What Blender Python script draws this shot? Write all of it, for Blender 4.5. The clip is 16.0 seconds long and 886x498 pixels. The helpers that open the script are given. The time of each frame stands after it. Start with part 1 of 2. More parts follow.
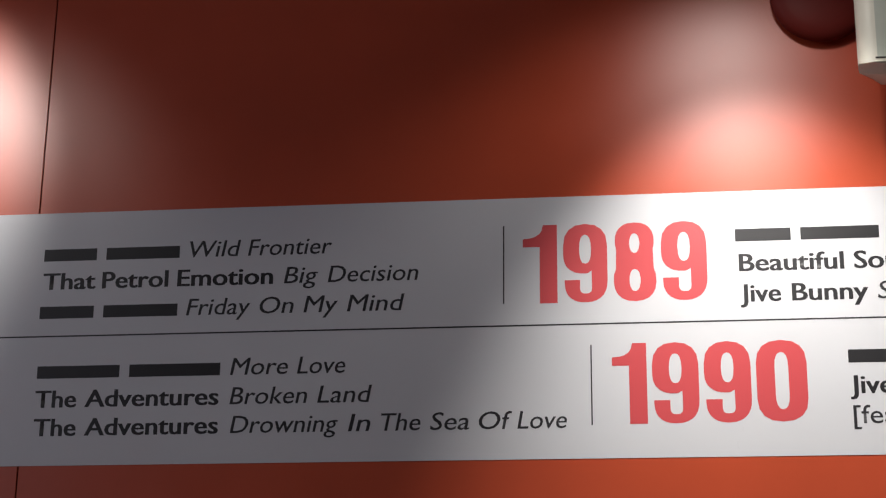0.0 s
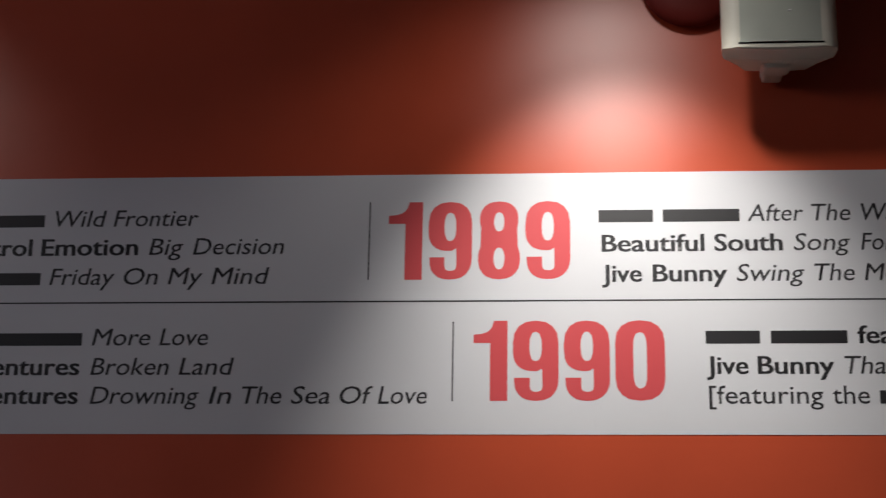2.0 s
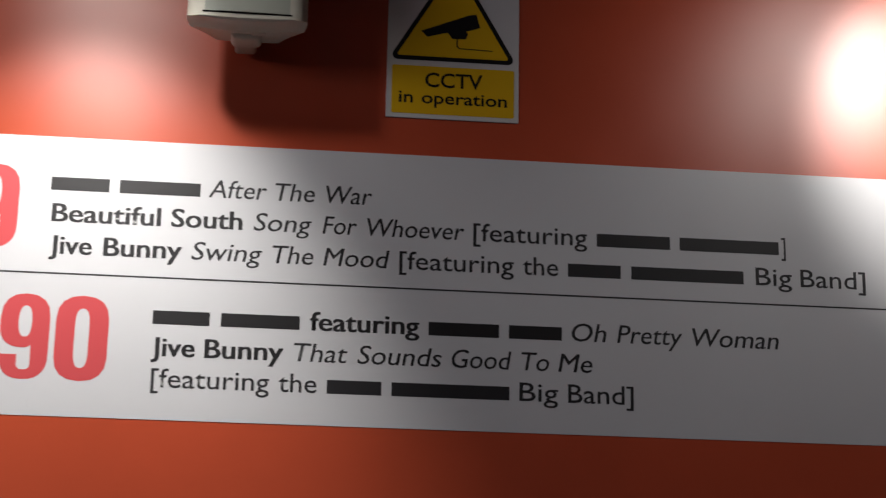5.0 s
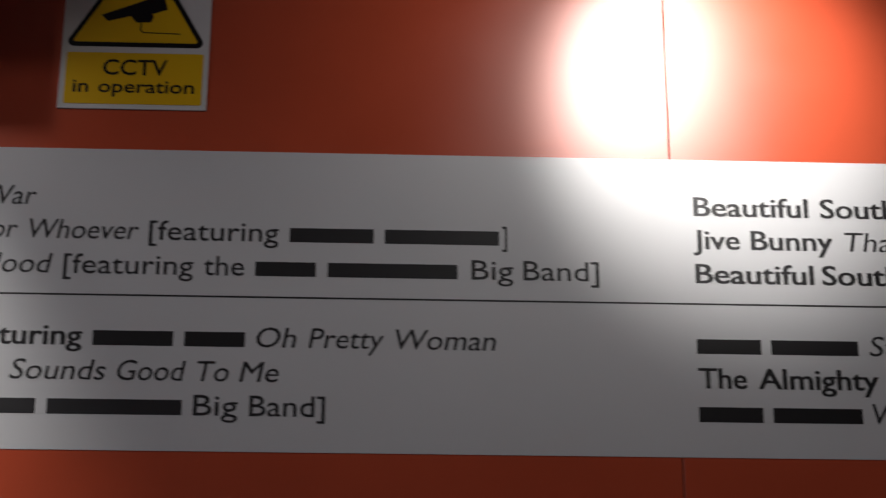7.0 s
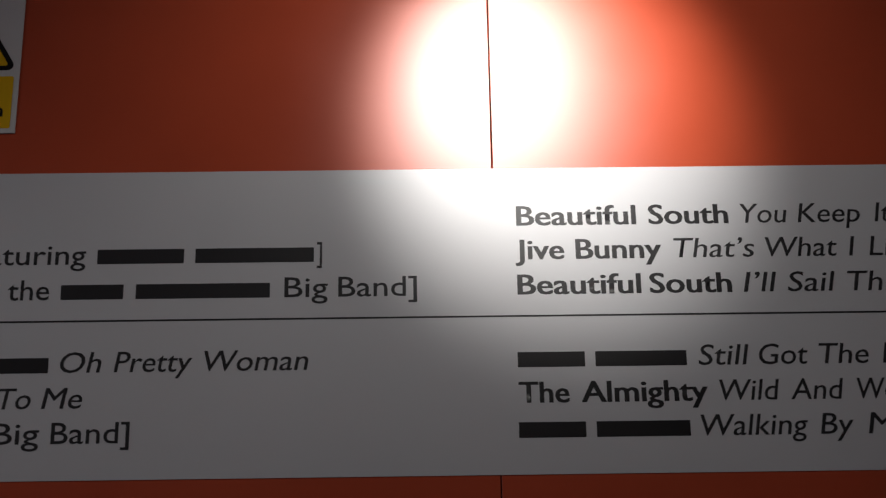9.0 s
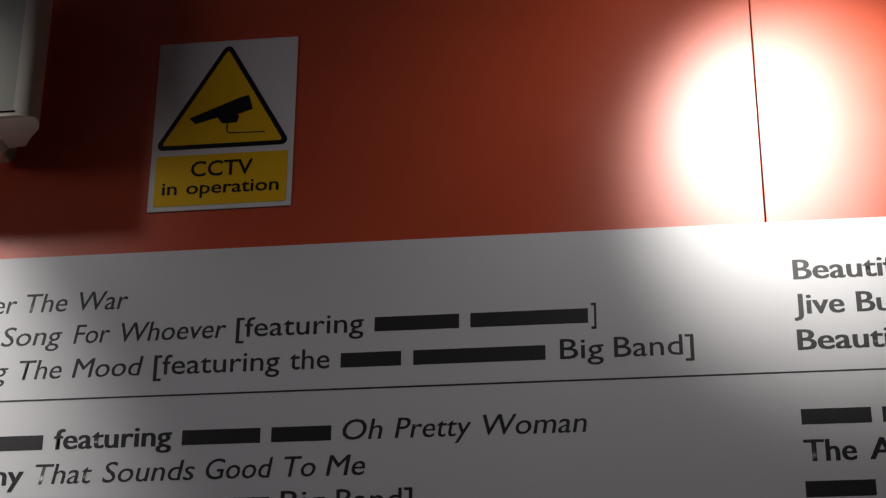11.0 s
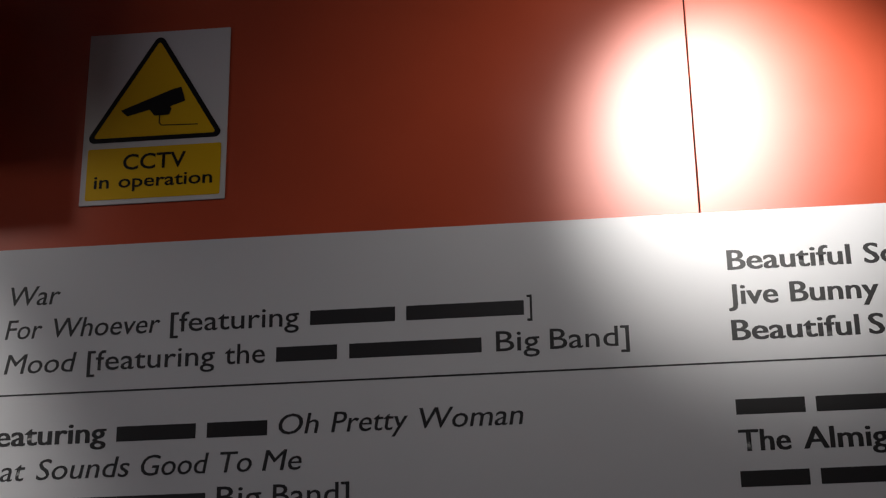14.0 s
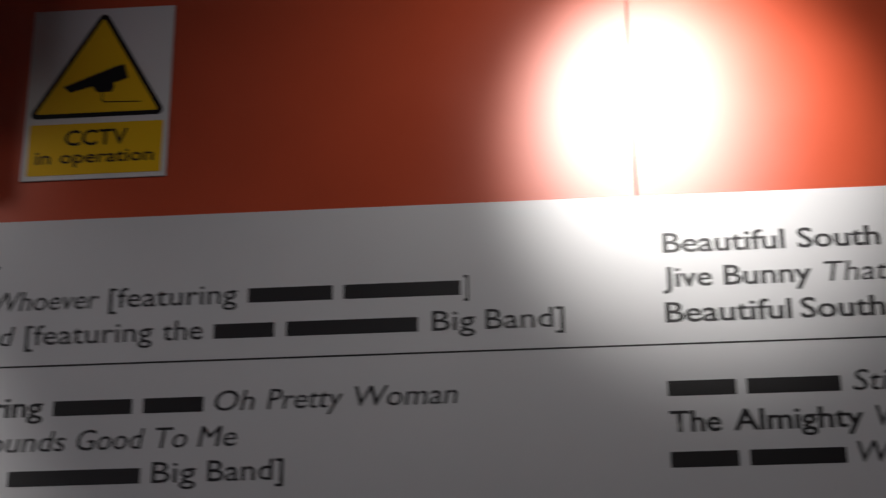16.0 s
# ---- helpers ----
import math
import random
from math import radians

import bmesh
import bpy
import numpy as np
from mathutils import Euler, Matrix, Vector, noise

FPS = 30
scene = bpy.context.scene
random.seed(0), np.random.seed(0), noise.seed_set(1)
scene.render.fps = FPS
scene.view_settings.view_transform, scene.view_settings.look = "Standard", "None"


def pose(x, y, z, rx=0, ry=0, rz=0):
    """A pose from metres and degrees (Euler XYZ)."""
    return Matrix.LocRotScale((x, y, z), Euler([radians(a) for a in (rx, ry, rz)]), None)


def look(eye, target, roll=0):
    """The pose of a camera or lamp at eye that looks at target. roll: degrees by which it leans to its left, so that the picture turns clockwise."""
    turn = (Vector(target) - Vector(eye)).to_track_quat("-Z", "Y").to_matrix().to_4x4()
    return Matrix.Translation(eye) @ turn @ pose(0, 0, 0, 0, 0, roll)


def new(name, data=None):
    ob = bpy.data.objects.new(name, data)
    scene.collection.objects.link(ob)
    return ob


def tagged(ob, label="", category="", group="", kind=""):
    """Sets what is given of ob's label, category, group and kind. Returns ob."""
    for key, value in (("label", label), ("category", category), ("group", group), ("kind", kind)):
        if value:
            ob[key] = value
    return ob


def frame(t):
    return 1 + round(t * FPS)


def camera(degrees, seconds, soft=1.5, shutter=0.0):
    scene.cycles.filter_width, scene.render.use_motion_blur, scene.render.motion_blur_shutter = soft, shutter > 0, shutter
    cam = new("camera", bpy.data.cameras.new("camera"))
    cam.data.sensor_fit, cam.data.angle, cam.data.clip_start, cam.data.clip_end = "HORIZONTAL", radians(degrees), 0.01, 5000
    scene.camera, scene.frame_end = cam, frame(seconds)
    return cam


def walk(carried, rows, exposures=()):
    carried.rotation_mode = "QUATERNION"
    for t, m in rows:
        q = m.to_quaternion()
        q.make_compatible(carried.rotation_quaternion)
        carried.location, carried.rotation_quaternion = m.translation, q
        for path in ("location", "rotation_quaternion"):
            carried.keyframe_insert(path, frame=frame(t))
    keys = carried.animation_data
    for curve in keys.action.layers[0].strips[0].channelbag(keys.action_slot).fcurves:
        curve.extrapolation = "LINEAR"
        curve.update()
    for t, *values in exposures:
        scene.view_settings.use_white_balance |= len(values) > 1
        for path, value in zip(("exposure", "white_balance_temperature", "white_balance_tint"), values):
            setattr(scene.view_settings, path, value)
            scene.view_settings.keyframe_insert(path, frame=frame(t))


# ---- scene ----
cam = camera(29.3, 16.0, soft=1.2, shutter=0.5)
PATH = [
    (0, (-0.451, -1.887, 1.401), (-0.704, 0.006, 1.996), 0.6),
    (0.5, (-0.448, -1.873, 1.393), (-0.703, 0.017, 1.994), 0.7),
    (1, (-0.442, -1.879, 1.399), (-0.648, 0.023, 1.981), 0.7),
    (1.5, (-0.381, -1.875, 1.381), (-0.607, 0.022, 1.971), 1.3),
    (2, (-0.387, -1.877, 1.374), (-0.547, 0.026, 1.97), 1.0),
    (2.5, (-0.37, -1.878, 1.375), (-0.495, 0.03, 1.962), 1.0),
    (3, (-0.353, -1.877, 1.38), (-0.418, 0.035, 1.963), 0.9),
    (3.5, (-0.295, -1.876, 1.384), (-0.268, 0.035, 1.972), 0.6),
    (4, (-0.224, -1.878, 1.389), (-0.154, 0.028, 1.992), 0.7),
    (4.5, (-0.19, -1.873, 1.4), (0.014, 0.025, 1.995), 0.2),
    (4.7, (-0.162, -1.852, 1.447), (0.047, 0.067, 1.971), 0.8),
    (6.8, (0.258, -1.597, 1.341), (0.392, 0.261, 2.069), 0.2),
    (7, (0.331, -1.598, 1.382), (0.407, 0.284, 2.054), 0.2),
    (7.5, (0.415, -1.576, 1.389), (0.469, 0.31, 2.05), 0.5),
    (8, (0.454, -1.545, 1.367), (0.52, 0.338, 2.037), 0.5),
    (8.5, (0.552, -1.518, 1.329), (0.581, 0.33, 2.092), -0.5),
    (9, (0.553, -1.538, 1.364), (0.583, 0.323, 2.096), -1.0),
    (9.5, (0.523, -1.508, 1.309), (0.346, 0.311, 2.123), 0.3),
    (9.7, (0.526, -1.511, 1.319), (0.277, 0.305, 2.119), 0.8),
    (11.8, (0.521, -1.551, 1.391), (0.283, 0.278, 2.164), -0.1),
    (12, (0.526, -1.549, 1.394), (0.297, 0.287, 2.152), -0.2),
    (12.5, (0.521, -1.547, 1.397), (0.301, 0.294, 2.147), -0.5),
    (13, (0.541, -1.544, 1.396), (0.322, 0.296, 2.148), -0.3),
    (13.5, (0.536, -1.542, 1.393), (0.338, 0.296, 2.154), -0.6),
    (14, (0.525, -1.544, 1.393), (0.345, 0.297, 2.153), -0.9),
    (14.5, (0.515, -1.543, 1.391), (0.34, 0.3, 2.148), -1.2),
    (15, (0.495, -1.545, 1.393), (0.243, 0.292, 2.142), -1.0),
    (15.5, (0.546, -1.546, 1.399), (0.262, 0.292, 2.134), 0.2),
    (16, (0.564, -1.547, 1.383), (0.41, 0.303, 2.128), -0.5),
]
EXPOSURE = [(0.0, 0.22), (1.5, -0.04), (2.5, -0.24), (3.5, -0.32), (4.5, 0.02), (7.0, 0.10), (8.0, 0.04), (9.0, -0.16), (9.5, -0.22), (12.0, -0.07), (14.0, -0.19), (15.0, 0.02), (15.5, 0.06), (16.0, 0.0)]
walk(cam, [(t, look(eye, target, roll)) for t, eye, target, roll in PATH], EXPOSURE)

# ---- light: track spots close to the wall, and an added dim bluish fill ----
world = bpy.data.worlds.new("dark_room")
world.use_nodes = True
world.node_tree.nodes["Background"].inputs[0].default_value = (0.9, 0.95, 1.0, 1)
world.node_tree.nodes["Background"].inputs[1].default_value = 0.02
scene.world = world


def spot(name, eye, target, watts, degrees, blend, radius, colour=(1.0, 0.965, 0.915)):
    data = bpy.data.lights.new(name, "SPOT")
    data.energy, data.spot_size, data.spot_blend = watts, radians(degrees), blend
    data.shadow_soft_size, data.color = radius, colour
    ob = new(name, data)
    ob.matrix_world = look(eye, target)
    return ob


# each lamp: its beam, and the wide spill of its reflector
spot("track_spot_west", (-1.37, -0.42, 2.37), (-1.44, 0, 2.15), 13, 62, 0.8, 0.024)
spot("track_spill_west", (-1.37, -0.42, 2.37), (-1.44, 0, 1.85), 1.0, 108, 0.6, 0.024)
spot("track_spot_middle", (-0.352, -0.355, 2.39), (-0.325, 0, 1.75), 31, 63, 1.0, 0.024)
spot("track_spill_middle", (-0.352, -0.355, 2.39), (-0.35, 0, 1.54), 2.6, 118, 0.6, 0.024)
spot("track_spot_east", (0.640, -0.42, 2.36), (0.685, 0, 2.14), 24, 51, 0.9, 0.024)
spot("track_spill_east", (0.640, -0.42, 2.36), (0.64, 0, 2.02), 3.6, 128, 0.9, 0.024)
# unseen fourth lamp, assumed from the even spacing of the other three
spot("assumed_spot_far", (1.64, -0.42, 2.38), (1.70, 0, 2.10), 25, 48, 1.0, 0.024)
# unseen fill from the left, added to lift the dark wall; no known lamp
room_fill_data = bpy.data.lights.new("room_fill", "AREA")
room_fill_data.shape, room_fill_data.size, room_fill_data.size_y, room_fill_data.energy = "RECTANGLE", 1.2, 1.2, 31.0
room_fill_data.color = (0.86, 0.86, 1.0)
new("room_fill", room_fill_data).matrix_world = look((-4.0, -2.6, 2.80), (0.2, 0, 1.60))


# ---- materials ----
def material(name, colour, rough, metal=0.0, vary=0.06, scale=9.0, fine=260.0, bump=0.02, rough_vary=0.06, spec=0.5):
    mat = bpy.data.materials.new(name)
    mat.use_nodes = True
    nodes, links = mat.node_tree.nodes, mat.node_tree.links
    shader = nodes["Principled BSDF"]
    shader.inputs["Metallic"].default_value = metal
    shader.inputs["Specular IOR Level"].default_value = spec
    where = nodes.new("ShaderNodeTexCoord")
    big, small = nodes.new("ShaderNodeTexNoise"), nodes.new("ShaderNodeTexNoise")
    big.inputs["Scale"].default_value, big.inputs["Detail"].default_value = scale, 5
    small.inputs["Scale"].default_value, small.inputs["Detail"].default_value = fine, 3
    for n in (big, small):
        links.new(where.outputs["Object"], n.inputs["Vector"])
    tone = nodes.new("ShaderNodeValToRGB")
    tone.color_ramp.elements[0].position, tone.color_ramp.elements[1].position = 0.3, 0.7
    tone.color_ramp.elements[0].color = (*(c * (1 - vary) for c in colour), 1)
    tone.color_ramp.elements[1].color = (*(min(1, c * (1 + vary)) for c in colour), 1)
    links.new(big.outputs["Fac"], tone.inputs["Fac"])
    links.new(tone.outputs["Color"], shader.inputs["Base Color"])
    gloss = nodes.new("ShaderNodeMapRange")
    gloss.inputs["To Min"].default_value, gloss.inputs["To Max"].default_value = max(0.02, rough - rough_vary), min(1, rough + rough_vary)
    mixed = nodes.new("ShaderNodeMath")
    mixed.operation = "MULTIPLY_ADD"
    mixed.inputs[1].default_value, mixed.inputs[2].default_value = 0.5, 0.25
    links.new(big.outputs["Fac"], mixed.inputs[0])
    links.new(mixed.outputs[0], gloss.inputs["Value"])
    links.new(gloss.outputs["Result"], shader.inputs["Roughness"])
    relief = nodes.new("ShaderNodeBump")
    relief.inputs["Strength"].default_value, relief.inputs["Distance"].default_value = bump, 0.001
    links.new(small.outputs["Fac"], relief.inputs["Height"])
    links.new(relief.outputs["Normal"], shader.inputs["Normal"])
    return mat


def satin(mat, rough, ior):
    """A printed or laminated sheet: a matt body under a smooth clear face with one soft, compact sheen."""
    nodes, links = mat.node_tree.nodes, mat.node_tree.links
    old = nodes["Principled BSDF"]
    old.inputs["Specular IOR Level"].default_value = 0.0
    old.inputs["Roughness"].default_value = 1.0
    sheen, amount, both = nodes.new("ShaderNodeBsdfAnisotropic"), nodes.new("ShaderNodeFresnel"), nodes.new("ShaderNodeMixShader")
    sheen.distribution = "BECKMANN"
    amount.inputs["IOR"].default_value = ior
    spread = nodes.new("ShaderNodeMapRange")
    spread.inputs["To Min"].default_value, spread.inputs["To Max"].default_value = rough - 0.03, rough + 0.03
    links.new(nodes["Noise Texture"].outputs["Fac"], spread.inputs["Value"])
    links.new(spread.outputs["Result"], sheen.inputs["Roughness"])
    links.new(old.inputs["Normal"].links[0].from_socket, sheen.inputs["Normal"])
    links.new(amount.outputs["Fac"], both.inputs[0])
    links.new(old.outputs[0], both.inputs[1])
    links.new(sheen.outputs[0], both.inputs[2])
    links.new(both.outputs[0], nodes["Material Output"].inputs["Surface"])
    return mat


RED = satin(material("red_laminate", (0.54, 0.083, 0.036), 0.9, vary=0.05, bump=0.04), 0.375, 1.68)


def scuffed(mat, scale, stretch, share, depth):
    """Scattered small scuff marks: a little darker and duller than the surface round them."""
    nodes, links = mat.node_tree.nodes, mat.node_tree.links
    shader = nodes["Principled BSDF"]
    where, turn, marks = nodes.new("ShaderNodeTexCoord"), nodes.new("ShaderNodeMapping"), nodes.new("ShaderNodeTexNoise")
    turn.inputs["Rotation"].default_value, turn.inputs["Scale"].default_value = (0, 0.6, 0), (1, 1, stretch)
    marks.inputs["Scale"].default_value, marks.inputs["Detail"].default_value, marks.inputs["Roughness"].default_value = scale, 6, 0.65
    links.new(where.outputs["Object"], turn.inputs["Vector"])
    links.new(turn.outputs["Vector"], marks.inputs["Vector"])
    pick = nodes.new("ShaderNodeMapRange")
    pick.inputs["From Min"].default_value, pick.inputs["From Max"].default_value = share, share + 0.05
    links.new(marks.outputs["Fac"], pick.inputs["Value"])
    old = shader.inputs["Base Color"].links[0].from_socket
    mix = nodes.new("ShaderNodeMix")
    mix.data_type, mix.blend_type = "RGBA", "MULTIPLY"
    mix.inputs[7].default_value = (depth, depth, depth, 1)
    links.new(pick.outputs["Result"], mix.inputs[0])
    links.new(old, mix.inputs[6])
    links.new(mix.outputs[2], shader.inputs["Base Color"])


scuffed(RED, 22, 0.35, 0.70, 0.80)
WHITE = satin(material("silver_white_vinyl", (0.66, 0.66, 0.68), 0.9, vary=0.015, bump=0.03), 0.38, 1.5)
scuffed(WHITE, 16, 0.4, 0.71, 0.90)
INK = material("black_ink", (0.012, 0.011, 0.013), 0.45, vary=0.08)
THIN_INK = material("dark_grey_ink", (0.020, 0.019, 0.022), 0.45, vary=0.08)
NUMERAL = material("coral_red_ink", (0.60, 0.072, 0.080), 0.42, vary=0.02)
SIGN_WHITE = material("white_sign_plastic", (0.68, 0.66, 0.65), 0.5, vary=0.03, bump=0.03, spec=0.3)
SIGN_YELLOW = material("yellow_sign_print", (0.80, 0.47, 0.006), 0.5, vary=0.03, spec=0.25)
SIGN_BLACK = material("black_sign_print", (0.008, 0.007, 0.008), 0.5, vary=0.1, spec=0.25)
CASING = material("cream_white_plastic", (0.56, 0.53, 0.45), 0.45, vary=0.04, scale=30, bump=0.03, spec=0.35)
LENS = material("milky_grey_lens", (0.36, 0.375, 0.325), 0.55, vary=0.04, scale=30, bump=0.02, spec=0.3)
DARK_GAP = material("dark_gap", (0.006, 0.005, 0.005), 0.9, spec=0.0)
SOUNDER = material("dark_red_plastic", (0.13, 0.016, 0.012), 0.5, vary=0.05, scale=30, spec=0.12)
PLASTER = material("grey_plaster", (0.42, 0.41, 0.40), 0.85, vary=0.06, bump=0.2)
FLOORING = material("dark_carpet", (0.07, 0.065, 0.065), 0.95, vary=0.15, bump=0.4)
CEILING = material("white_ceiling_paint", (0.60, 0.60, 0.60), 0.9, vary=0.03, bump=0.15)


# ---- building helpers ----
def mesh_of(name, bm, mat):
    me = bpy.data.meshes.new(name)
    bm.to_mesh(me)
    bm.free()
    me.materials.append(mat)
    return me


def part(name, bm, mat, parent=None, label=""):
    ob = new(name, mesh_of(name, bm, mat))
    ob.parent = parent
    return tagged(ob, label)


def block(x0, x1, y0, y1, z0, z1, bevel=0.0, segments=2):
    bm = bmesh.new()
    bmesh.ops.create_cube(bm, size=1)
    for v in bm.verts:
        v.co = ((x0 + x1) / 2 + v.co.x * (x1 - x0), (y0 + y1) / 2 + v.co.y * (y1 - y0), (z0 + z1) / 2 + v.co.z * (z1 - z0))
    if bevel:
        bmesh.ops.bevel(bm, geom=bm.edges[:], offset=bevel, segments=segments, affect="EDGES", profile=0.5)
    return bm


def prism(outline, y_front, y_back):
    """A flat shape in the wall's plane, given as (x, z) corners, with thickness."""
    bm = bmesh.new()
    front = [bm.verts.new((x, y_front, z)) for x, z in outline]
    back = [bm.verts.new((x, y_back, z)) for x, z in outline]
    bm.faces.new(front)
    bm.faces.new(back[::-1])
    n = len(outline)
    for i in range(n):
        bm.faces.new((front[(i + 1) % n], front[i], back[i], back[(i + 1) % n]))
    bmesh.ops.recalc_face_normals(bm, faces=bm.faces[:])
    return bm


def loft(rings, caps=True):
    bm = bmesh.new()
    rows = [[bm.verts.new(p) for p in ring] for ring in rings]
    n = len(rows[0])
    for a, b in zip(rows, rows[1:]):
        for i in range(n):
            bm.faces.new((a[i], a[(i + 1) % n], b[(i + 1) % n], b[i]))
    if caps:
        bm.faces.new(rows[0])
        bm.faces.new(rows[-1])
    bmesh.ops.recalc_face_normals(bm, faces=bm.faces[:])
    return bm


def soften(ob, angle=40):
    for p in ob.data.polygons:
        p.use_smooth = True
    ob.data.set_sharp_from_angle(angle=radians(angle))
    return ob


def filled(splines, depth, kind_of_dims="2D"):
    """Closed outlines (holes included) as a thin flat solid in the xy plane."""
    cu = bpy.data.curves.new("outline", "CURVE")
    cu.dimensions, cu.fill_mode, cu.extrude = kind_of_dims, "BOTH", depth
    for pts in splines:
        sp = cu.splines.new("POLY")
        sp.points.add(len(pts) - 1)
        for p, (x, y) in zip(sp.points, pts):
            p.co = (x, y, 0, 1)
        sp.use_cyclic_u = True
    ob = bpy.data.objects.new("outline", cu)
    me = bpy.data.meshes.new_from_object(ob)
    bpy.data.objects.remove(ob)
    bpy.data.curves.remove(cu)
    return me


def glyphs(text, shear=0.0, fat=0.0):
    cu = bpy.data.curves.new("lettering", "FONT")
    cu.body, cu.shear, cu.offset, cu.resolution_u, cu.size = text, shear, fat, 3, 1.0
    ob = bpy.data.objects.new("lettering", cu)
    me = bpy.data.meshes.new_from_object(ob)
    bpy.data.objects.remove(ob)
    bpy.data.curves.remove(cu)
    return me


def extent(me):
    co = np.zeros(len(me.vertices) * 3)
    me.vertices.foreach_get("co", co)
    co = co.reshape(-1, 3)
    return co.min(0), co.max(0)


lo, hi = extent(glyphs("H"))
CAP = hi[1] - lo[1]
STYLES = {"bold": (0.0, 0.006), "roman": (0.0, 0.004), "italic": (0.17, -0.001), "caption": (0.0, 0.013)}

SMEAR = {"bold": 0.019, "italic": 0.006}


def lettering(words, z, cap, style, y):
    """Words (text, left, right) on one baseline at z, as one bmesh in the wall's plane. Text None: a plain bar."""
    shear, fat = STYLES[style]
    bm = bmesh.new()
    for text, left, right in words:
        if text is None:
            one = prism([(left, z), (right, z), (right, z + 0.74 * cap), (left, z + 0.74 * cap)], y, y + 0.0004)
            me = bpy.data.meshes.new("bar")
            one.to_mesh(me)
            one.free()
        else:
            me = glyphs(text, shear, fat)
            if style in SMEAR:
                heavy = bmesh.new()
                for step in (-SMEAR[style], 0.0, SMEAR[style]):
                    heavy.from_mesh(me)
                    bmesh.ops.translate(heavy, verts=heavy.verts[-len(me.vertices):], vec=(step, 0, 0.00003 * step / SMEAR[style]))
                heavy.to_mesh(me)
                heavy.free()
            lo, hi = extent(me)
            wide, tall = (right - left) / (hi[0] - lo[0]), cap / CAP
            me.transform(Matrix(((wide, 0, 0, left - lo[0] * wide), (0, 0, 1, y), (0, tall, 0, z), (0, 0, 0, 1))))
        bm.from_mesh(me)
        bpy.data.meshes.remove(me)
    for f in bm.faces:
        if f.normal.y > 0.5:
            f.normal_flip()
    return bm


def arc(cx, cz, rx, rz, a0, a1, n=9, power=2.35):
    out = []
    for i in range(n):
        a = radians(a0 + (a1 - a0) * i / (n - 1))
        c, s = math.cos(a), math.sin(a)
        out.append((cx + rx * math.copysign(abs(c) ** (2 / power), c), cz + rz * math.copysign(abs(s) ** (2 / power), s)))
    return out


def slot(cx, cz, rx, rz):
    return arc(cx, cz + rz - 1.3 * rx, rx, 1.3 * rx, 0, 180) + arc(cx, cz - rz + 1.3 * rx, rx, 1.3 * rx, 180, 360)


def digit_outlines(d):
    """Outlines of a heavy condensed numeral in a box one wide and one high."""
    if d == "1":
        return [[(0, 0.72), (0, 0.822)] + arc(0.05, 1.0, 0.53, 0.172, 270, 355, 6) + [(0.6, 1.0), (1, 1), (1, 0), (0.49, 0), (0.49, 0.72)]]
    if d == "0":
        return [arc(0.5, 0.72, 0.5, 0.28, 0, 180) + arc(0.5, 0.28, 0.5, 0.28, 180, 360), slot(0.5, 0.5, 0.135, 0.35)]
    if d == "8":
        outer = arc(0.5, 0.76, 0.46, 0.24, -22, 202, 15) + arc(0.5, 0.265, 0.5, 0.265, 150, 390, 15)
        return [outer, slot(0.5, 0.735, 0.125, 0.125), slot(0.5, 0.265, 0.135, 0.14)]
    body = arc(0.5, 0.72, 0.5, 0.28, 0, 180) + arc(0.47, 0.61, 0.47, 0.245, 180, 275, 8)
    body += [(0.57, 0.375), (0.64, 0.40), (0.645, 0.22)] + arc(0.51, 0.17, 0.135, 0.06, 0, -180, 7)
    body += [(0.375, 0.285), (0.03, 0.285), (0.03, 0.25)] + arc(0.5, 0.25, 0.47, 0.25, 180, 270, 8) + arc(0.5, 0.28, 0.5, 0.28, 270, 360, 8)
    return [body, slot(0.5, 0.675, 0.135, 0.185)]


def digit(d, left, right, z0, z1, y, parent):
    me = filled(digit_outlines(d), 0.0)
    me.transform(Matrix(((right - left, 0, 0, left), (0, 0, 1, y), (0, z1 - z0, 0, z0), (0, 0, 0, 1))))
    bm = bmesh.new()
    bm.from_mesh(me)
    bpy.data.meshes.remove(me)
    for f in bm.faces:
        if f.normal.y > 0:
            f.normal_flip()
    return part("digit", bm, NUMERAL, parent)


# ---- the room ----
wall = tagged(part("wall_north", block(-4.9, 5.5, 0.016, 0.20, 0, 3.0), PLASTER), "plastered wall behind red laminate panels", "wall", kind="structure")
tagged(part("wall_south", block(-4.9, 5.5, -4.2, -4.0, 0, 3.0), PLASTER), "plain grey plastered wall of the dim room", "wall", kind="structure")
tagged(part("wall_west", block(-5.1, -4.9, -4.0, 0.2, 0, 3.0), PLASTER), "plain grey plastered wall of the dim room", "wall", kind="structure")
tagged(part("wall_east", block(5.5, 5.7, -4.0, 0.2, 0, 3.0), PLASTER), "plain grey plastered wall of the dim room", "wall", kind="structure")
tagged(part("floor", block(-5.1, 5.7, -4.2, 0.2, -0.1, 0), FLOORING), "dark carpeted floor of the dim room", "floor", kind="structure")
tagged(part("ceiling", block(-5.1, 5.7, -4.2, 0.2, 3.0, 3.1), CEILING), "plain white painted ceiling of the room", "ceiling", kind="structure")

# red laminate panels with narrow joints between them
PANEL_WIDTH, JOINT_X, GAP = 1.830, 0.628, 0.0012
for i in range(-3, 3):
    left = JOINT_X + i * PANEL_WIDTH
    x0, x1 = max(left + GAP / 2, -4.9), min(left + PANEL_WIDTH - GAP / 2, 5.5)
    part("panel", block(x0, x1, 0.0, 0.016, 0.02, 2.98, 0.0006, 1), RED, wall, "satin red laminate panel")
    part("joint_filler", block(x0 - GAP, x0, 0.0012, 0.016, 0.02, 2.98), DARK_GAP, wall, "dark filler in the joint")

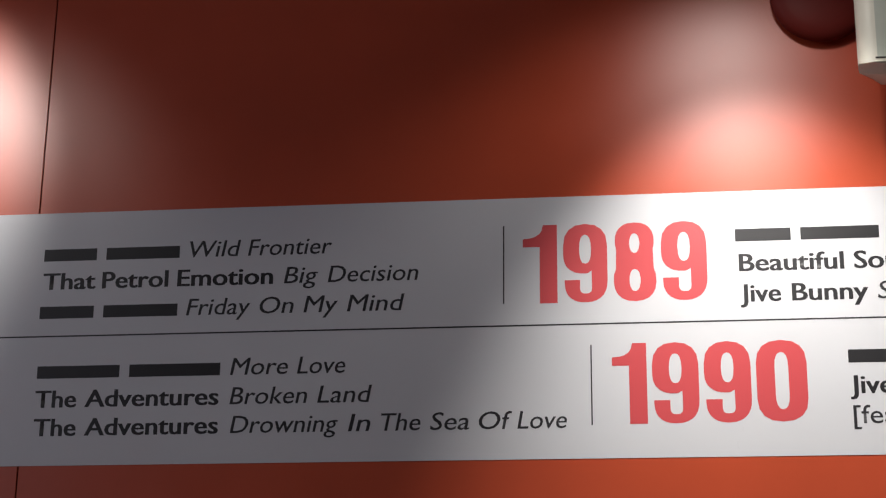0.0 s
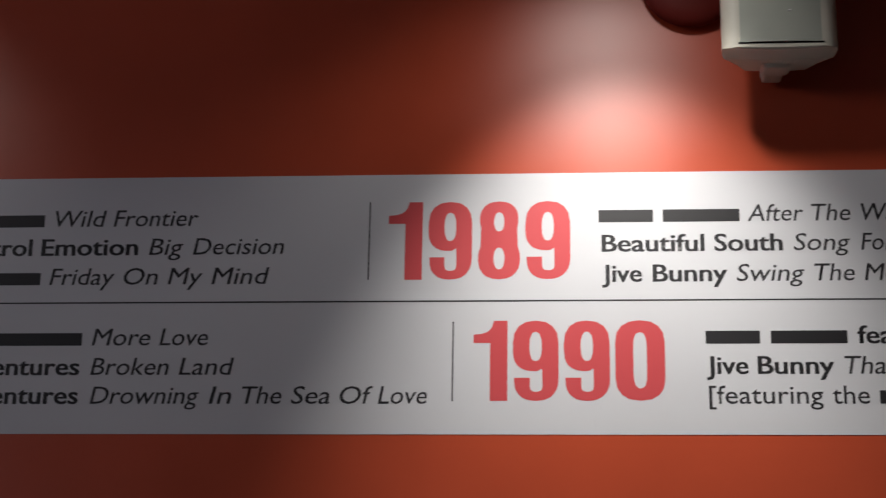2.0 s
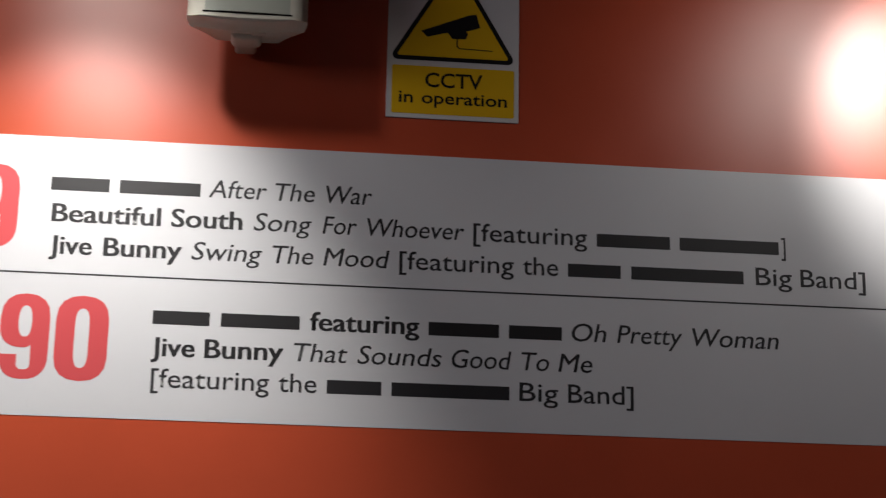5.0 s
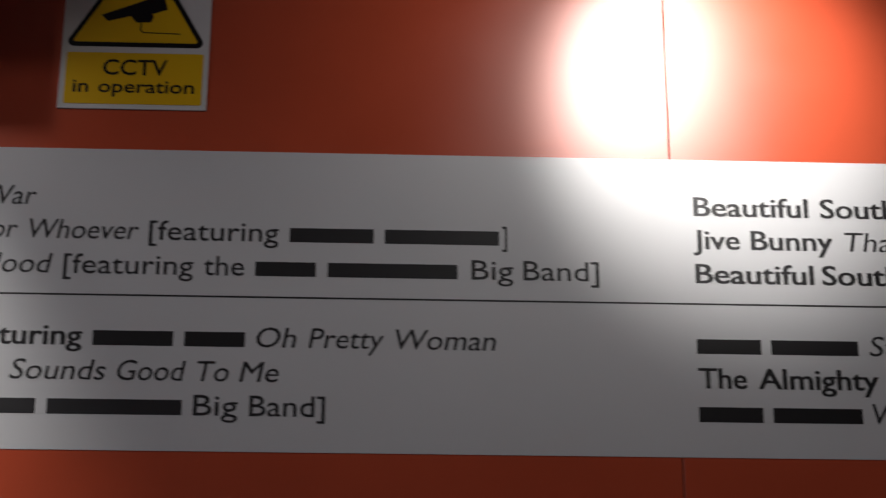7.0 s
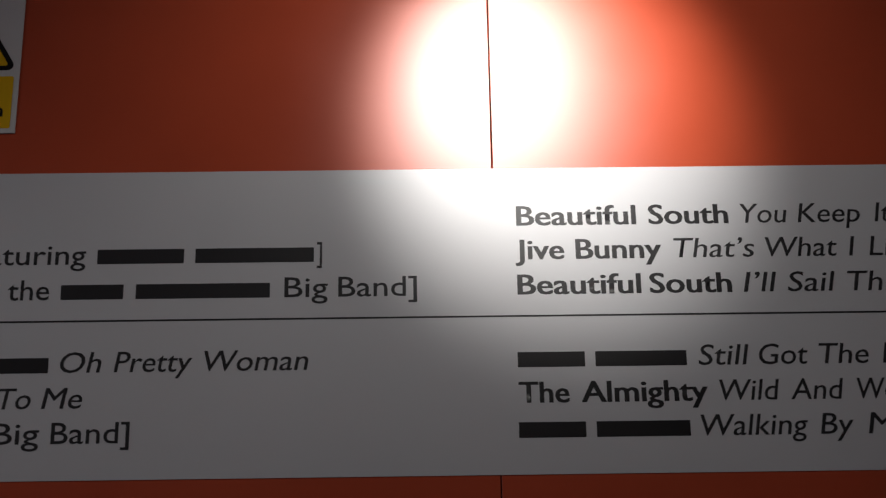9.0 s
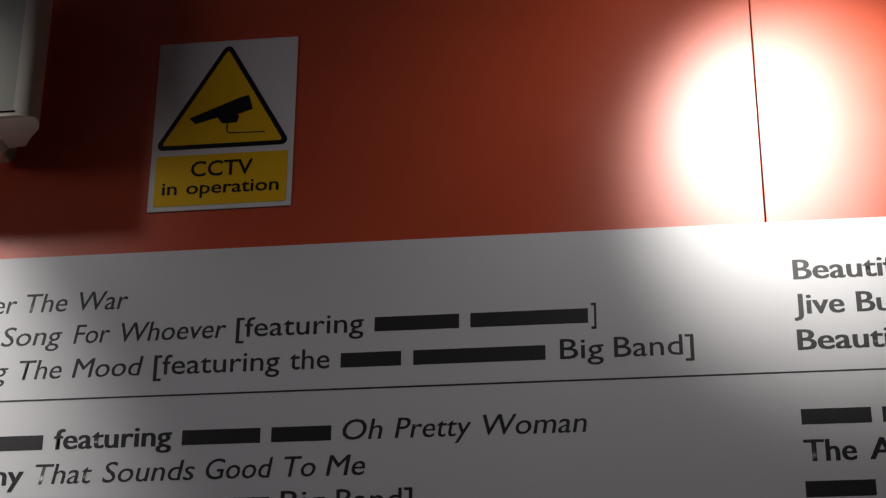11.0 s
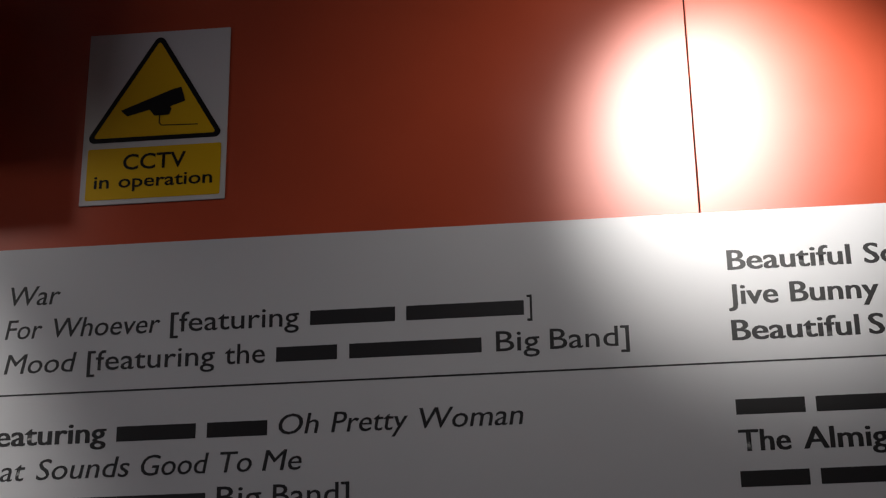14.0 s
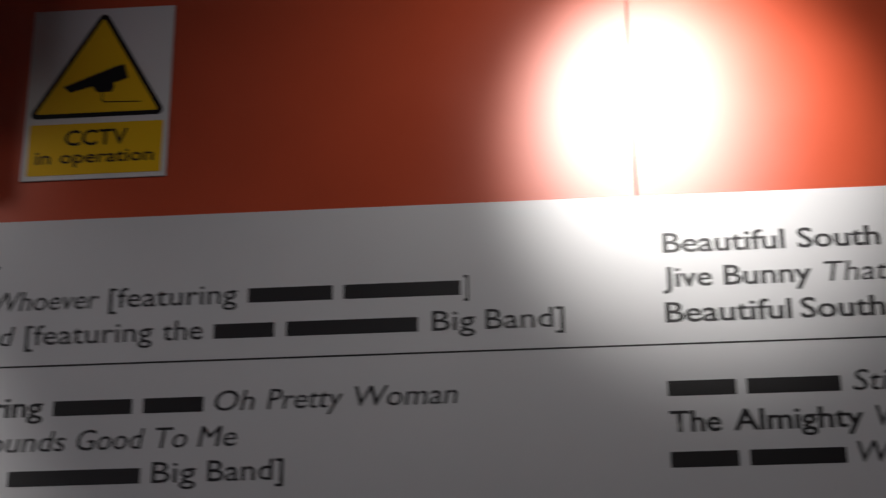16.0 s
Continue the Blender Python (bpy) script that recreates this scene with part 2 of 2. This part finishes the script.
# ---- the printed band: white vinyl strip with two rows of entries ----
banner = tagged(new("timeline_banner"), "silvery white vinyl band printed with years and song titles", "wall graphic")
FACE, PRINT = -0.0005, -0.00066
part("strip", block(-4.6, 5.2, FACE, 0.0, 1.743, 2.0540, 0.0001, 1), WHITE, banner, "satin white vinyl strip")
part("divider_line", prism([(-4.6, 1.8978), (5.2, 1.8978), (5.2, 1.8996), (-4.6, 1.8996)], PRINT, FACE + 0.0001), THIN_INK, banner, "thin dark line between the two rows")
for x, z0, z1 in ((-0.6315, 1.925, 2.020), (-0.5315, 1.781, 1.874)):
    part("vertical_rule", prism([(x - 0.0008, z0), (x + 0.0008, z0), (x + 0.0008, z1), (x - 0.0008, z1)], PRINT, FACE + 0.0001), THIN_INK, banner, "short thin dark upright rule")


def letters_of(bm):
    """The letters of a word, each as a bmesh of its own: loose pieces one above the other, as in an i, stay together."""
    me = bpy.data.meshes.new("word")
    bm.to_mesh(me)
    bm.free()
    root = list(range(len(me.vertices)))

    def find(i):
        while root[i] != i:
            root[i] = root[root[i]]
            i = root[i]
        return i

    for e in me.edges:
        root[find(e.vertices[0])] = find(e.vertices[1])
    spans = {}
    for v in me.vertices:
        lo, hi = spans.get(find(v.index), (9e9, -9e9))
        spans[find(v.index)] = (min(lo, v.co.x), max(hi, v.co.x))
    groups = []
    for r, (lo, hi) in sorted(spans.items(), key=lambda item: item[1][0] - item[1][1]):
        for g in groups:
            if min(hi, g[1]) - max(lo, g[0]) > 0.5 * (hi - lo):
                g[2].add(r)
                break
        else:
            groups.append((lo, hi, {r}))
    out = []
    for lo, hi, roots in sorted(groups, key=lambda g: g[0]):
        one = bmesh.new()
        one.from_mesh(me)
        one.verts.ensure_lookup_table()
        drop = [v for v in one.verts if find(v.index) not in roots]
        bmesh.ops.delete(one, geom=drop, context="VERTS")
        out.append(one)
    bpy.data.meshes.remove(me)
    return out


def entry(name, z, style, *words):
    ink = INK if style == "bold" else THIN_INK
    for word in words:
        if not word[0]:
            part("name_bar", lettering([word], z, 0.0203, style, PRINT), ink, banner, "dark bar in place of a name")
            continue
        holder = new(name)
        holder.parent = banner
        for one in letters_of(lettering([word], z, 0.0203, style, PRINT)):
            part("letter", one, ink, holder)


# baselines of the upper and the lower row
U1, U2, U3 = 1.9926, 1.9570, 1.9207
L1, L2, L3 = 1.8472, 1.8122, 1.7782

entry("artist_word", U1, "bold", (None, -1.191, -1.125), (None, -1.113, -1.022))
entry("title_word", U1, "italic", ("Wild", -1.010, -0.947), ("Frontier", -0.938, -0.836))
entry("artist_word", U2, "bold", ("That", -1.190, -1.124), ("Petrol", -1.116, -1.034), ("Emotion", -1.023, -0.906))
entry("title_word", U2, "italic", ("Big", -0.893, -0.852), ("Decision", -0.840, -0.732))
entry("artist_word", U3, "bold", (None, -1.191, -1.124), (None, -1.112, -1.021))
entry("title_word", U3, "italic", ("Friday", -1.010, -0.932), ("On", -0.921, -0.880), ("My", -0.868, -0.827), ("Mind", -0.816, -0.748))
entry("artist_word", L1, "bold", (None, -1.188, -1.087), (None, -1.075, -0.965))
entry("title_word", L1, "italic", ("More", -0.953, -0.884), ("Love", -0.873, -0.816))
entry("artist_word", L2, "bold", ("The", -1.188, -1.137), ("Adventures", -1.127, -0.965))
entry("title_word", L2, "italic", ("Broken", -0.952, -0.860), ("Land", -0.848, -0.784))
entry("artist_word", L3, "bold", ("The", -1.187, -1.135), ("Adventures", -1.125, -0.964))
entry("title_word", L3, "italic", ("Drowning", -0.950, -0.823), ("In", -0.811, -0.785), ("The", -0.773, -0.727), ("Sea", -0.716, -0.671),
      ("Of", -0.660, -0.622), ("Love", -0.616, -0.560))

entry("artist_word", U1, "bold", (None, -0.364, -0.301), (None, -0.290, -0.202))
entry("title_word", U1, "italic", ("After", -0.193, -0.129), ("The", -0.120, -0.076), ("War", -0.064, -0.012))
entry("artist_word", U2, "bold", ("Beautiful", -0.361, -0.243), ("South", -0.232, -0.154))
entry("title_word", U2, "italic", ("Song", -0.142, -0.078), ("For", -0.066, -0.028), ("Whoever", -0.017, 0.092))
entry("credit_word", U2, "roman", ("[featuring", 0.102, 0.231), (None, 0.242, 0.326), (None, 0.337, 0.452), ("]", 0.455, 0.460))
entry("artist_word", U3, "bold", ("Jive", -0.361, -0.315), ("Bunny", -0.303, -0.218))
entry("title_word", U3, "italic", ("Swing", -0.208, -0.131), ("The", -0.120, -0.075), ("Mood", -0.064, 0.009))
entry("credit_word", U3, "roman", ("[featuring", 0.020, 0.148), ("the", 0.158, 0.198), (None, 0.209, 0.269), (None, 0.281, 0.410),
      ("Big", 0.424, 0.466), ("Band]", 0.476, 0.552))
entry("artist_word", L1, "bold", (None, -0.245, -0.184), (None, -0.172, -0.087), ("featuring", -0.076, 0.044), (None, 0.054, 0.132), (None, 0.143, 0.202))
entry("title_word", L1, "italic", ("Oh", 0.213, 0.252), ("Pretty", 0.264, 0.338), ("Woman", 0.349, 0.448))
entry("artist_word", L2, "bold", ("Jive", -0.245, -0.198), ("Bunny", -0.188, -0.103))
entry("title_word", L2, "italic", ("That", -0.092, -0.034), ("Sounds", -0.023, 0.069), ("Good", 0.080, 0.146), ("To", 0.157, 0.188), ("Me", 0.198, 0.236))
entry("credit_word", L3, "roman", ("[featuring", -0.243, -0.117), ("the", -0.107, -0.066), (None, -0.055, 0.004), (None, 0.015, 0.144),
      ("Big", 0.155, 0.198), ("Band]", 0.209, 0.282))

entry("artist_word", U1, "bold", ("Beautiful", 0.650, 0.768), ("South", 0.780, 0.859))
entry("title_word", U1, "italic", ("You", 0.871, 0.917), ("Keep", 0.927, 0.989), ("It", 1.003, 1.020), ("A", 1.032, 1.050))
entry("artist_word", U2, "bold", ("Jive", 0.648, 0.696), ("Bunny", 0.707, 0.791))
entry("title_word", U2, "italic", ("That\u2019s", 0.803, 0.882), ("What", 0.893, 0.963), ("I", 0.974, 0.981), ("Lik", 0.994, 1.031))
entry("artist_word", U3, "bold", ("Beautiful", 0.649, 0.769), ("South", 0.777, 0.857))
entry("title_word", U3, "italic", ("I\u2019ll", 0.868, 0.901), ("Sail", 0.911, 0.958), ("This", 0.970, 1.025))
entry("artist_word", L1, "bold", (None, 0.647, 0.711), (None, 0.721, 0.808))
entry("title_word", L1, "italic", ("Still", 0.819, 0.868), ("Got", 0.877, 0.924), ("The", 0.935, 0.982), ("Bl", 0.995, 1.018))
entry("artist_word", L2, "bold", ("The", 0.647, 0.695), ("Almighty", 0.706, 0.826))
entry("title_word", L2, "italic", ("Wild", 0.837, 0.894), ("And", 0.904, 0.955), ("Wor", 0.968, 1.018))
entry("artist_word", L3, "bold", (None, 0.646, 0.709), (None, 0.719, 0.807))
entry("title_word", L3, "italic", ("Walking", 0.817, 0.918), ("By", 0.929, 0.961), ("My", 0.974, 1.018))

for year, z0, z1, cells in (("1989", 1.9245, 2.0195, (("1", -0.609, -0.569), ("9", -0.562, -0.511), ("8", -0.504, -0.455), ("9", -0.449, -0.397))),
                            ("1990", 1.7815, 1.8750, (("1", -0.508, -0.469), ("9", -0.463, -0.411), ("9", -0.405, -0.353), ("0", -0.347, -0.291)))):
    for d, left, right in cells:
        tagged(digit(d, left, right, z0, z1, PRINT, banner), "coral red heavy condensed numeral of the year " + year)

# ---- the warning sign ----
sign = tagged(new("warning_sign"), "white and yellow camera warning sign stuck on the red wall", "sign")
sign.location = (0, 0, 0.003)
part("plate", block(0.0, 0.152, -0.0016, 0.0, 2.095, 2.294, 0.0004, 1), SIGN_WHITE, sign, "thin white plastic plate")


def rounded(corners, r, n=6):
    """Corners (x, z), anticlockwise, each rounded off."""
    out = []
    for i, p in enumerate(corners):
        p, a, b = Vector(p), Vector(corners[i - 1]), Vector(corners[(i + 1) % len(corners)])
        u, w = (a - p).normalized(), (b - p).normalized()
        half = u.angle(w) / 2
        c = p + (u + w).normalized() * (r / math.sin(half))
        s, e = p + u * (r / math.tan(half)) - c, p + w * (r / math.tan(half)) - c
        turn = s.angle_signed(e)
        for k in range(n + 1):
            v = s.copy()
            v.rotate(Matrix.Rotation(-turn * k / n, 2))
            out.append(tuple(c + v))
    return out


part("triangle_border", prism(rounded([(0.0015, 2.1655), (0.1495, 2.1655), (0.0765, 2.2925)], 0.006), -0.0020, -0.0014), SIGN_BLACK, sign, "black triangle with rounded corners")
part("triangle", prism(rounded([(0.0105, 2.1705), (0.1405, 2.1705), (0.0765, 2.2820)], 0.002), -0.0024, -0.0018), SIGN_YELLOW, sign, "yellow triangle")
pictogram = prism([(0.0385, 2.2015), (0.0455, 2.1945), (0.0690, 2.2010), (0.0745, 2.1935), (0.0900, 2.1940), (0.0925, 2.2005), (0.0905, 2.2035),
                   (0.1065, 2.2090), (0.1020, 2.2255), (0.0930, 2.2235)], -0.0028, -0.0022)
part("camera_pictogram", pictogram, SIGN_BLACK, sign, "black picture of a wall camera")
wire = prism([(0.0795, 2.1960), (0.0795, 2.1845), (0.0825, 2.1815), (0.1210, 2.1805), (0.1210, 2.1815), (0.0830, 2.1825), (0.0806, 2.1850), (0.0806, 2.1960)], -0.0028, -0.0022)
part("cable_pictogram", wire, SIGN_BLACK, sign, "thin black cable line")
part("caption_panel", prism(rounded([(0.006, 2.1005), (0.1465, 2.1005), (0.1465, 2.1585), (0.006, 2.1585)], 0.002), -0.0020, -0.0014), SIGN_YELLOW, sign, "yellow caption panel")
part("caption", lettering([("CCTV", 0.044, 0.110)], 2.1335, 0.0170, "caption", -0.00216), SIGN_BLACK, sign)
part("caption", lettering([("in", 0.0145, 0.0305), ("operation", 0.0405, 0.1385)], 2.1135, 0.0140, "caption", -0.00216), SIGN_BLACK, sign)

# ---- the alarm sensor on its bracket ----
sensor = tagged(new("alarm_sensor"), "cream white alarm sensor with a milky lens on a wall bracket", "sensor")
sensor.location = (-0.1585, 0, 2.1590)


def shell(half, low, high, bulge, y):
    """One upright outline of the casing: straight sides, a bottom edge that sags in the middle."""
    bottom = [(-half + 2 * half * i / 10, low - bulge * (1 - (i / 5 - 1) ** 2)) for i in range(11)]
    return [(x, y, z) for x, z in bottom + [(half, high), (-half, high)]]


body = loft([shell(0.034, 0.006, 0.205, 0.001, -0.036), shell(0.046, 0.006, 0.214, 0.002, -0.054), shell(0.0620, 0.005, 0.222, 0.003, -0.074),
             shell(0.0642, 0.0075, 0.223, 0.002, -0.080), shell(0.0650, 0.0085, 0.223, 0.002, -0.086), shell(0.0645, 0.0095, 0.223, 0.002, -0.092),
             shell(0.0615, 0.0070, 0.222, 0.003, -0.098), shell(0.0570, 0.0055, 0.219, 0.003, -0.102), shell(0.0500, 0.0060, 0.214, 0.001, -0.1045)])
soften(part("housing", body, CASING, sensor, "cream white moulded casing"), 25)
part("lens_groove", block(-0.0478, 0.0478, -0.1052, -0.1030, 0.0098, 0.0114), DARK_GAP, sensor, "dark slit under the lens")
lens_bm = loft([[(-0.0478, -0.1042, z), (-0.030, -0.1065, z), (0.0, -0.1073, z), (0.030, -0.1065, z), (0.0478, -0.1042, z), (0.0478, -0.1030, z), (-0.0478, -0.1030, z)] for z in (0.0112, 0.06, 0.12, 0.211)])
soften(part("lens", lens_bm, LENS, sensor, "milky grey curved lens window"), 30)
part("latch", block(0.004, 0.020, -0.074, -0.064, 0.0015, 0.008, 0.0015), CASING, sensor, "small moulded latch under the casing")
part("bracket_knuckle", block(-0.018, 0.016, -0.066, -0.034, -0.0020, 0.016, 0.006, 4), CASING, sensor, "rounded swivel knuckle")
part("bracket_arm", block(-0.014, 0.010, -0.046, -0.010, 0.000, 0.018, 0.004, 3), CASING, sensor, "short arm to the wall plate")
part("bracket_plate", block(-0.014, 0.010, -0.014, 0.0, 0.010, 0.075, 0.003, 2), CASING, sensor, "wall plate of the bracket")
# small white block set into the front of the lens
part("lens_dot", block(0.0085, 0.0125, -0.1080, -0.1060, 0.0478, 0.0498, 0.0004, 1), SIGN_WHITE, sensor, "tiny white mark in the lens")

# ---- the red alarm sounder ----
sounder = tagged(new("alarm_sounder"), "dark red round alarm sounder fixed to the wall", "alarm")
sounder.location = (-0.2510, 0, 2.2940)


def ring(r, y, n=48):
    return [(r * math.cos(2 * math.pi * i / n), y, r * math.sin(2 * math.pi * i / n)) for i in range(n)]


soften(part("base", loft([ring(0.056, 0.0), ring(0.057, -0.002), ring(0.057, -0.006), ring(0.056, -0.007)]), SOUNDER, sounder, "round red mounting base"))
profile = ((0.058, 0.0072), (0.0605, 0.0090), (0.0605, 0.0130), (0.0585, 0.0175), (0.0535, 0.0215), (0.0450, 0.0245), (0.0330, 0.0265), (0.0160, 0.0275))
soften(part("dome", loft([ring(r, -y) for r, y in profile]), SOUNDER, sounder, "rounded dark red cap"), 60)
for k in range(7):
    a = radians(-145 + k * 110 / 6)
    x, z = 0.030 * math.cos(a), 0.026 + 0.030 * math.sin(a)
    part("lettering_mark", block(x - 0.0014, x + 0.0014, -0.0284, -0.0268, z - 0.0012, z + 0.0012, 0.0004, 1), SIGN_WHITE, sounder, "tiny pale printed mark")
